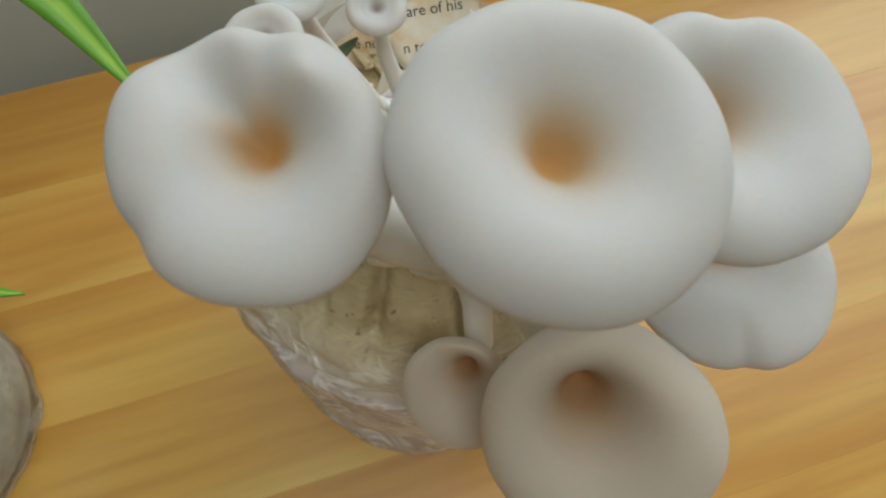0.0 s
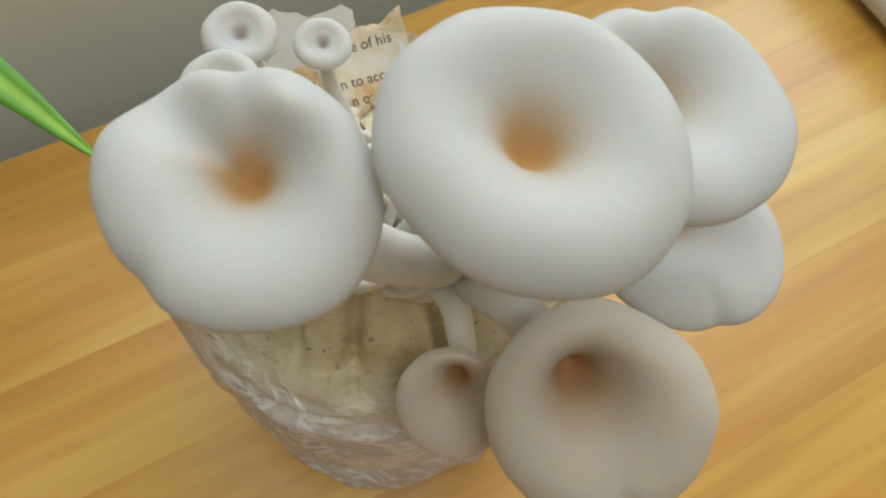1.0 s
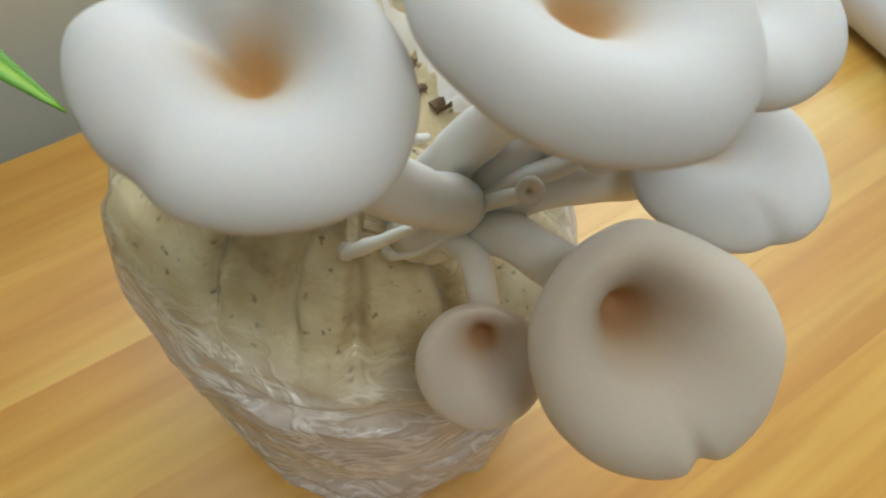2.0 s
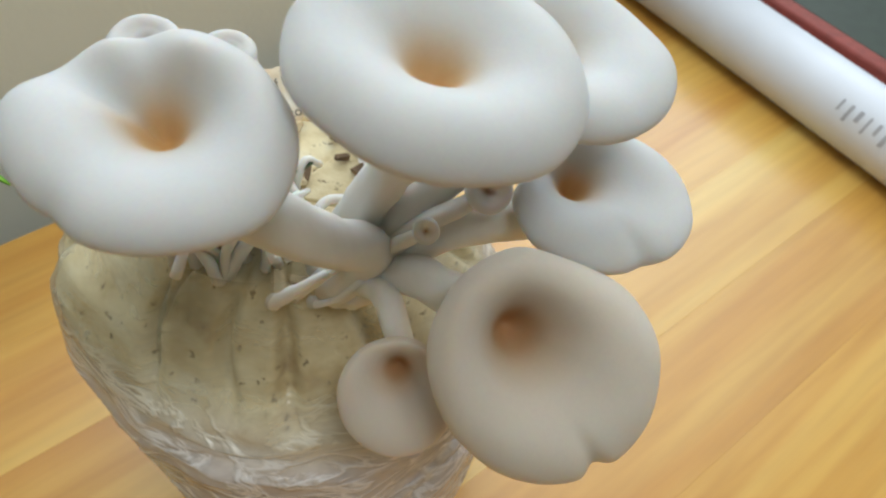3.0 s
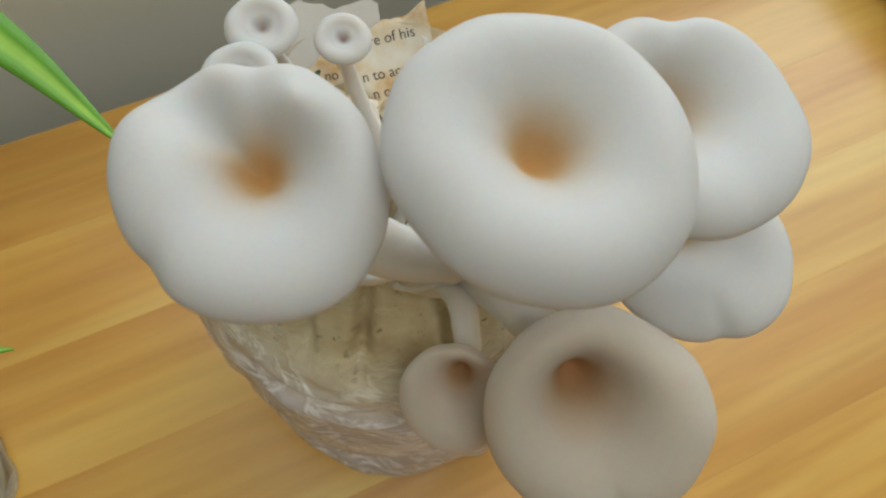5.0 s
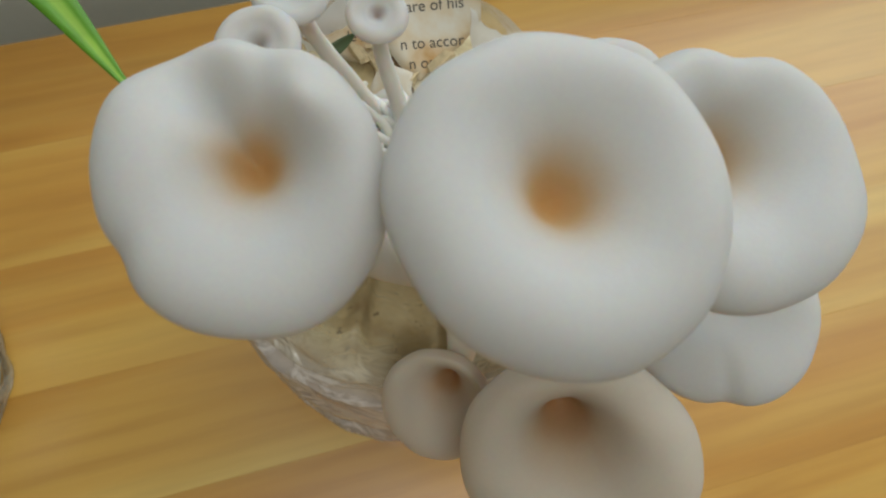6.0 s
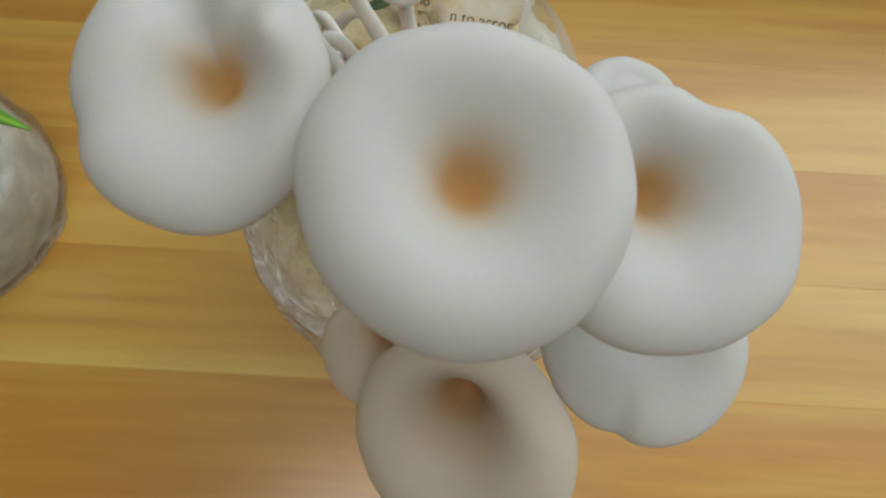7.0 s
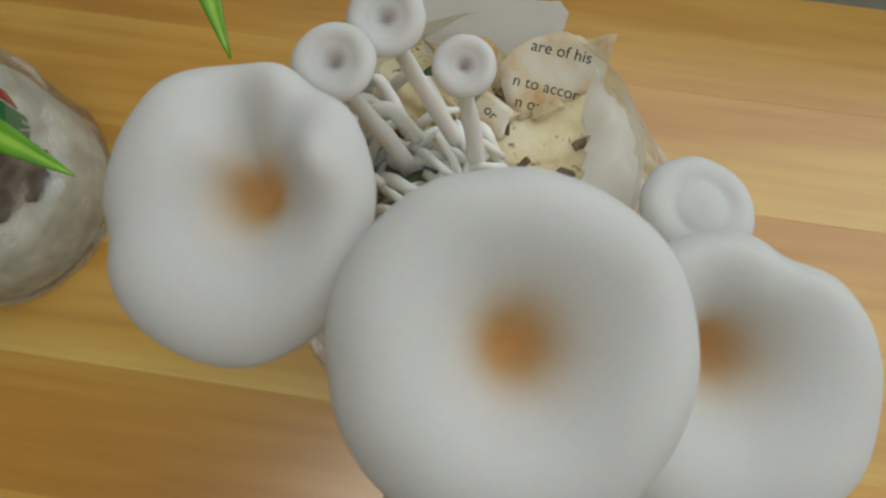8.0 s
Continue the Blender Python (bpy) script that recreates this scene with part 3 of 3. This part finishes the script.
def bend(x, y):
    """How far the scrap curls out of its plane, in millimetres."""
    return 0.010 * (x - 4) ** 2 + 0.006 * (y - 3) ** 2 + (0.05 * (x - 15) ** 2 if x > 15 else 0) - 0.3


def words(text, x, y, size, turn, parent, lift):
    cu = bpy.data.curves.new("printed_line", "FONT")
    cu.body, cu.size = text, size
    tmp = new("printed_line", cu)
    me = bpy.data.meshes.new_from_object(tmp.evaluated_get(bpy.context.evaluated_depsgraph_get()))
    bpy.data.objects.remove(tmp)
    bm = bmesh.new()
    bm.from_mesh(me)
    bpy.data.meshes.remove(me)
    bmesh.ops.triangulate(bm, faces=bm.faces[:])
    c, s = math.cos(math.radians(turn)), math.sin(math.radians(turn))
    for v in bm.verts:
        px, py = v.co.x, v.co.y
        v.co = Vector((x + c * px - s * py, y + s * px + c * py, 0))
        v.co.z = lift(v.co.x, v.co.y) + 0.12
    for v in bm.verts:
        v.co *= 0.001
    return part("printed_line", bm, INK, parent, "black printed serif words", smooth=False)


def scrap(label, outline, at, lift, texts):
    """A torn scrap of printed paper. outline and texts in millimetres in its own plane."""
    p = thing("paper_scrap", at.translation, label, "paper scrap", "torn paper scraps")
    p.matrix_world = at
    bm = bmesh.new()
    fine = []
    r = random.Random(len(outline))
    for (xa, ya), (xb, yb) in zip(outline, outline[1:] + outline[:1]):
        for k in range(5):
            t = k / 5
            fine.append((xa + (xb - xa) * t + r.uniform(-0.25, 0.25), ya + (yb - ya) * t + r.uniform(-0.25, 0.25)))
    cx, cy = sum(q[0] for q in fine) / len(fine), sum(q[1] for q in fine) / len(fine)
    rings = [[bm.verts.new(((cx + (x - cx) * f), (cy + (y - cy) * f), 0)) for x, y in fine] for f in (1.0, 0.75, 0.5, 0.25)]
    for a, b in zip(rings, rings[1:]):
        for i in range(len(fine)):
            j = (i + 1) % len(fine)
            bm.faces.new((a[i], a[j], b[j], b[i]))
    bm.faces.new(rings[-1])
    for v in bm.verts:
        v.co.z = lift(v.co.x, v.co.y)
        v.co *= 0.001
    bmesh.ops.recalc_face_normals(bm, faces=bm.faces[:])
    if sum(f.normal.z for f in bm.faces) < 0:
        bmesh.ops.reverse_faces(bm, faces=bm.faces[:])
    sheet = part("sheet", bm, PAPER, p)
    so = sheet.modifiers.new("thick", "SOLIDIFY")
    so.thickness, so.offset = 0.0001, -1
    for t in texts:
        words(*t, p, lift)


scrap("torn stained paper scrap with printed words", [(-2.9, 13.2), (5.7, 16.1), (12.8, 14.6), (20.7, 17.6), (19.4, 2.8), (12.8, -3.3), (3.0, -8.2), (-3.5, -12.2), (-9.5, -5.5), (-12.4, 3.6), (-8, 9.5)], PAPER_AT, bend,
      [("are of his", -3.6, 9.3, 5.0, -5), ("n to accor", -7.6, -1.6, 5.0, -6), ("n op", -6.0, -8.0, 5.0, -6)])
scrap("brown torn paper scrap with printed words", [(-39.5, 15.5), (-31, 17), (-23.2, 14.2), (-14.0, 10.2), (-13.0, 1.4), (-20, -3), (-29.8, 2.0), (-37.0, 8.0)], Matrix.Translation((0, 0.001, -0.003)) @ PAPER_AT, lambda x, y: 0.012 * (x + 27) ** 2 - 1.0,
      [("v to", -34.0, 10.0, 4.6, -14), ("le no", -23.5, 5.0, 4.6, -12)])
scrap("small crumpled paper scrap with printed letters", [(-8, 5), (2, 7), (6, -1), (1, -8), (-7, -6)], pose(-0.0095, 0.0735, 0.1700, 26, 8, -40), lambda x, y: 0.03 * x * x - 0.02 * y * y,
      [("or", -4.5, 0.0, 4.6, 0), ("co", -3.0, -5.0, 4.4, 0)])


# white crumpled film flaps standing at the mouth's back edge
def flap(pts_low, pts_high, seed):
    lo, hi = smooth_path(pts_low, 24), smooth_path(pts_high, 24)

    def f(i, j):
        t = j / 9
        p = lo[i].lerp(hi[i], t)
        w = noise.noise(Vector((i * 0.16, t * 1.2, seed))) + 0.35 * noise.noise(Vector((i * 0.5, t * 3, seed + 4)))
        return p + Vector((0.0036 * w, 0.0036 * w, 0.0036 * w))
    bm, _ = grid_bm(24, 10, f, False)
    ob = part("film_flap", bm, FLAP)
    return tagged(ob, "crumpled milky plastic film flap at the bag's mouth", "plastic film", "film flaps")


def flap_material():
    m, n, l, b = mat("milky_plastic_film")
    nz = noise_node(n, l, 80, 4)
    r = ramp(n, [(0.3, (0.82, 0.82, 0.80)), (0.7, (0.92, 0.92, 0.91))])
    l.new(nz.outputs["Fac"], r.inputs["Fac"])
    l.new(r.outputs["Color"], b.inputs["Base Color"])
    b.inputs["Roughness"].default_value = 0.3
    tr = n.new("ShaderNodeBsdfTranslucent")
    tr.inputs["Color"].default_value = (0.92, 0.92, 0.90, 1)
    ms = n.new("ShaderNodeMixShader")
    ms.inputs["Fac"].default_value = 0.42
    l.new(tr.outputs["BSDF"], ms.inputs[1])
    l.new(b.outputs["BSDF"], ms.inputs[2])
    l.new(ms.outputs["Shader"], n["Material Output"].inputs["Surface"])
    bump(n, l, b, nz.outputs["Fac"], 0.4, 0.002)
    return m


FLAP = flap_material()
flap([(-0.034, 0.094, 0.168), (-0.014, 0.097, 0.172), (0.004, 0.094, 0.172)], [(-0.040, 0.104, 0.184), (-0.017, 0.1095, 0.189), (0.007, 0.103, 0.184)], 1)
flap([(0.020, 0.078, 0.170), (0.020, 0.068, 0.172), (0.019, 0.055, 0.173), (0.016, 0.044, 0.170)], [(0.018, 0.0905, 0.178), (0.031, 0.0810, 0.174), (0.0375, 0.058, 0.171), (0.034, 0.040, 0.167)], 2)


# ---- rolled tube and book at the table's end ----
def roll():
    m = simple("white_coated_paper", (0.74, 0.77, 0.82), 0.4, 0.04, 30)
    ink = simple("grey_printing_ink", (0.44, 0.45, 0.48), 0.5, 0.1, 60)
    t = thing("paper_roll", (0.416, 0.0, 0), "white glossy rolled paper tube with faint grey printing", "paper roll")
    a = 0.026

    def f(i, j):
        th = 2 * math.pi * i / 64
        rr = a if j in (1, 2) else a - 0.0012
        y = -0.36 if j in (0, 1) else 0.235
        return Vector((rr * math.cos(th), y, a + rr * math.sin(th)))
    bm, vs = grid_bm(64, 4, f)
    for i in range(64):
        k = (i + 1) % 64
        bm.faces.new((vs[3][i], vs[3][k], vs[0][k], vs[0][i]))
    bmesh.ops.recalc_face_normals(bm, faces=bm.faces[:])
    part("sheet", bm, m, t)
    for k in range(6):
        y = 0.022 - 0.0075 * k

        def g(i, j):
            th = math.radians(138 + (18 + 9 * (k % 2)) * j / 6)
            yy = y + (0.0018 + 0.0007 * (k % 3)) * (i - 0.5)
            return Vector(((a + 0.0003) * math.cos(th), yy, a + (a + 0.0003) * math.sin(th)))
        bm, _ = grid_bm(2, 7, g, False)
        part("printed_bar", bm, ink, t)
    t.rotation_euler.z = radians(-1.5)


roll()


def book():
    red = simple("dark_red_book_cloth", (0.26, 0.05, 0.035), 0.6, 0.2, 120, 0.0005)
    green = simple("dark_green_book_cover", (0.02, 0.035, 0.02), 0.5, 0.2, 90)
    pages = simple("book_pages", (0.7, 0.65, 0.52), 0.8, 0.1, 200)
    t = thing("book", (0.555, 0.03, 0), "closed dark green book with a red cloth edge", "book")
    part("pages", box_bm(-0.085, 0.11, -0.17, 0.17, 0.002, 0.030), pages, t, smooth=False)
    part("cover", box_bm(-0.072, 0.115, -0.175, 0.175, 0.030, 0.0335, 0.001), green, t, smooth=False)
    part("spine", box_bm(-0.088, -0.072, -0.175, 0.175, 0, 0.0345, 0.003), red, t)


book()


# ---- plastic pot with a spider plant ----
JAR_C = Vector((-0.268, 0.060, 0))


def pot():
    film, n, l, b = mat("pot_clear_plastic")
    b.inputs["Base Color"].default_value = (0.82, 0.88, 0.88, 1)
    b.inputs["Roughness"].default_value = 0.1
    nz = noise_node(n, l, 45, 4)
    # Pale random blotches in the film imitate glints on its wrinkles.
    r = ramp(n, [(0.40, (0.06,) * 3), (0.54, (0.22,) * 3), (0.66, (0.65,) * 3)])
    l.new(nz.outputs["Fac"], r.inputs["Fac"])
    tr = n.new("ShaderNodeBsdfTransparent")
    ms = n.new("ShaderNodeMixShader")
    l.new(r.outputs["Color"], ms.inputs["Fac"])
    l.new(tr.outputs["BSDF"], ms.inputs[1])
    l.new(b.outputs["BSDF"], ms.inputs[2])
    gl = glossy_skin(n, l, ms.outputs["Shader"], 0.1, 0.7)
    bp = bump(n, l, b, noise_node(n, l, 60, 3).outputs["Fac"], 0.9, 0.006)
    l.new(bp.outputs["Normal"], gl.inputs["Normal"])
    j = thing("plant_pot", JAR_C, "wrinkled clear plastic pot filled with pale substrate and soil", "plant pot")
    prof = [(0.0, 0.0), (0.052, 0.0), (0.059, 0.003), (0.0615, 0.012), (0.062, 0.03), (0.0615, 0.06), (0.060, 0.085), (0.0605, 0.105)]
    rows = 50

    def f(i, k):
        th = 2 * math.pi * i / 130
        u = k / (rows - 1) * (len(prof) - 1)
        q = min(int(u), len(prof) - 2)
        r0, z = (a + (c - a) * (u - q) for a, c in zip(prof[q], prof[q + 1]))
        w = noise.noise(Vector((3.5 * math.cos(th), 3.5 * math.sin(th), z * 50))) + 0.5 - abs(noise.noise(Vector((5 * math.cos(th), 5 * math.sin(th), z * 70))))
        r0 += 0.0024 * w * min(1, r0 / 0.05)
        return Vector((r0 * math.cos(th), r0 * math.sin(th), z))
    bm, _ = grid_bm(130, rows, f)
    part("film", bm, film, j, "wrinkled clear plastic wall").visible_shadow = False
    fill = simple("pale_potting_mix", (0.66, 0.67, 0.58), 0.85, 0.3, 70, 0.002)

    def g(i, k):
        th = 2 * math.pi * i / 60
        r0, z = [(0.054, 0.003), (0.0585, 0.01), (0.0585, 0.05), (0.057, 0.058), (0.04, 0.061), (0.02, 0.062), (0.0, 0.062)][k]
        z += 0.0025 * noise.noise(Vector((r0 * 90 * math.cos(th), r0 * 90 * math.sin(th), 1))) * (k > 2)
        return Vector((r0 * math.cos(th), r0 * math.sin(th), z))
    bm, _ = grid_bm(60, 7, g)
    part("potting_mix", bm, fill, j, "pale grey potting mix")
    soil = simple("dark_brown_soil", (0.055, 0.028, 0.016), 0.95, 0.5, 220, 0.002)
    for cx, cy, rr in ((0.045, 0.0, 0.013), (0.034, -0.012, 0.012), (0.024, 0.004, 0.012)):
        def h(i, k):
            th = 2 * math.pi * i / 28
            r0 = rr * (1 - k / 5) * (1 + 0.35 * noise.noise(Vector((2 * math.cos(th), 2 * math.sin(th), cx * 99))))
            return Vector((cx + r0 * math.cos(th), cy + r0 * math.sin(th), 0.0615 + 0.006 * (1 - (1 - k / 5) ** 2) + 0.0015 * noise.noise(Vector((th * 2, k, cx * 50)))))
        bm, _ = grid_bm(28, 6, h)
        part("soil", bm, soil, j, "dark brown crumbly soil")
    rr = random.Random(3)
    shred = simple("cream_paper_shred", (0.72, 0.64, 0.50), 0.8, 0.15, 90)
    for k in range(16):
        a, d = rr.uniform(-2.4, 1.8), rr.uniform(0.018, 0.050)
        c = Vector((d * math.cos(a), d * math.sin(a), 0.0655 + rr.uniform(0, 0.004)))
        t = rr.uniform(0, 3.14)
        v = Vector((math.cos(t), math.sin(t), 0)) * rr.uniform(0.005, 0.010)
        bm = tube_bm([c - v, c + Vector((-v.y, v.x, 0.01)) * 0.35, c + v], (0.0009, 0.0016, 0.0007), 8, 8, 0, None, 0.35)
        part("paper_shred", bm, shred, j)
    green = simple("green_printed_label", (0.01, 0.20, 0.07), 0.4, 0.1, 60)
    red = simple("red_printed_label", (0.50, 0.02, 0.02), 0.4, 0.1, 60)
    for material, a0, a1, z0, z1, name in ((green, 0.35, 0.62, 0.066, 0.092, "green_label"), (red, 0.66, 0.86, 0.070, 0.095, "red_label")):
        def lab(i, k):
            th = a0 + (a1 - a0) * i / 8
            return Vector((0.0480 * math.cos(th), 0.0480 * math.sin(th), z0 + (z1 - z0) * k / 4 + 0.002 * math.sin(th * 9)))
        bm, _ = grid_bm(9, 5, lab, False)
        ob = part(name, bm, material, j, "printed plastic label inside the pot")
        s = ob.modifiers.new("thick", "SOLIDIFY")
        s.thickness = 0.0004


pot()


def leaf_material():
    m, n, l, b = mat("spider_plant_leaf")
    tc = n.new("ShaderNodeTexCoord")
    sep = n.new("ShaderNodeSeparateXYZ")
    l.new(tc.outputs["UV"], sep.inputs["Vector"])
    r = ramp(n, [(0.0, (0.10, 0.28, 0.014)), (0.28, (0.13, 0.34, 0.018)), (0.42, (0.30, 0.52, 0.06)), (0.58, (0.30, 0.52, 0.06)), (0.72, (0.13, 0.34, 0.018)), (1.0, (0.10, 0.28, 0.014))])
    l.new(sep.outputs["X"], r.inputs["Fac"])
    nz = noise_node(n, l, 120, 4)
    nr = ramp(n, [(0.3, (0.8, 0.85, 0.75)), (0.7, (1.1, 1.1, 1.0))])
    l.new(nz.outputs["Fac"], nr.inputs["Fac"])
    l.new(mix(n, l, "MULTIPLY", 0.8, r.outputs["Color"], nr.outputs["Color"]), b.inputs["Base Color"])
    b.inputs["Roughness"].default_value = 0.4
    b.inputs["Transmission Weight"].default_value = 0.0
    b.inputs["Subsurface Weight"].default_value = 0.25
    b.inputs["Subsurface Radius"].default_value = (0.4, 1.0, 0.2)
    b.inputs["Subsurface Scale"].default_value = 0.002
    return m


LEAF = leaf_material()


def leaf_bm(pts, width, n=36):
    c = smooth_path(pts, n)
    bm = bmesh.new()
    uv = bm.loops.layers.uv.new("UVMap")
    rows = []
    for k, p in enumerate(c):
        d = (c[min(k + 1, n - 1)] - c[max(k - 1, 0)]).normalized()
        side = d.cross(Vector((0, 0, 1))).normalized()
        up = side.cross(d)
        t = k / (n - 1)
        w = width * min(1, 0.55 + t * 1.4) * (1 - max(0, (t - 0.55) / 0.45) ** 1.8) + 0.0004
        rows.append([bm.verts.new(p + side * (w * 0.5 * s) + up * (w * 0.10 * abs(s))) for s in (-1, -0.5, 0, 0.5, 1)])
    for a, b in zip(rows, rows[1:]):
        for i in range(4):
            f = bm.faces.new((a[i], a[i + 1], b[i + 1], b[i]))
            for lo, u in zip(f.loops, (i, i + 1, i + 1, i)):
                lo[uv].uv = (u / 4, 0.5)
    return bm


def plant():
    foot = JAR_C + Vector((0.005, 0.004, 0.062))
    p = thing("spider_plant", foot, "green spider plant with narrow striped arching leaves", "plant")
    inv = Matrix.Translation(-foot)
    for pts, w in (([foot, (-0.225, 0.110, 0.165), (-0.165, 0.142, 0.205), (-0.122, 0.130, 0.2220), (-0.0985, 0.1010, 0.2180), (-0.0790, 0.0650, 0.2080)], 0.0175),
                   ([foot, (-0.232, 0.068, 0.125), (-0.196, 0.0575, 0.168), (-0.160, 0.0455, 0.184), (-0.1270, 0.0345, 0.1815)], 0.0140),
                   ([foot, (-0.285, 0.085, 0.15), (-0.33, 0.12, 0.2), (-0.38, 0.13, 0.19)], 0.010),
                   ([foot, (-0.290, 0.03, 0.14), (-0.34, -0.01, 0.18), (-0.39, -0.03, 0.16)], 0.010),
                   ([foot, (-0.262, 0.09, 0.17), (-0.262, 0.13, 0.24), (-0.25, 0.17, 0.26)], 0.009)):
        ob = part("leaf", leaf_bm(pts, w), LEAF, p)
        ob.matrix_local = inv
        s = ob.modifiers.new("thick", "SOLIDIFY")
        s.thickness = 0.0005


plant()


# bits of green leaf lying in the bag's mouth
def leaf_bits():
    green = simple("dull_green_leaf", (0.055, 0.085, 0.025), 0.6, 0.3, 200)
    for x, y, z, turn, size in ((-0.0255, 0.081, 0.187, 25, 0.0062), (-0.0055, 0.053, 0.182, -20, 0.0046), (-0.030, 0.048, 0.182, 40, 0.0040)):
        def f(i, j):
            t = i / 8
            w = 0.30 * math.sin(math.pi * min(1, t * 0.9 + 0.08)) * (j / 4 - 0.5)
            return Vector((size * (t - 0.5) * 2, size * w * 2, size * (0.25 * abs(j / 4 - 0.5) + 0.3 * (t - 0.5) ** 2)))
        bm, _ = grid_bm(9, 5, f, False)
        ob = part("leaf_bit", bm, green)
        ob.matrix_world = pose(x, y, z, 12, -8, turn)
        so = ob.modifiers.new("thick", "SOLIDIFY")
        so.thickness = 0.0003
        tagged(ob, "small dull green leaf bit among the stalks", "leaf bit", "leaf bits in the bag's mouth")


leaf_bits()
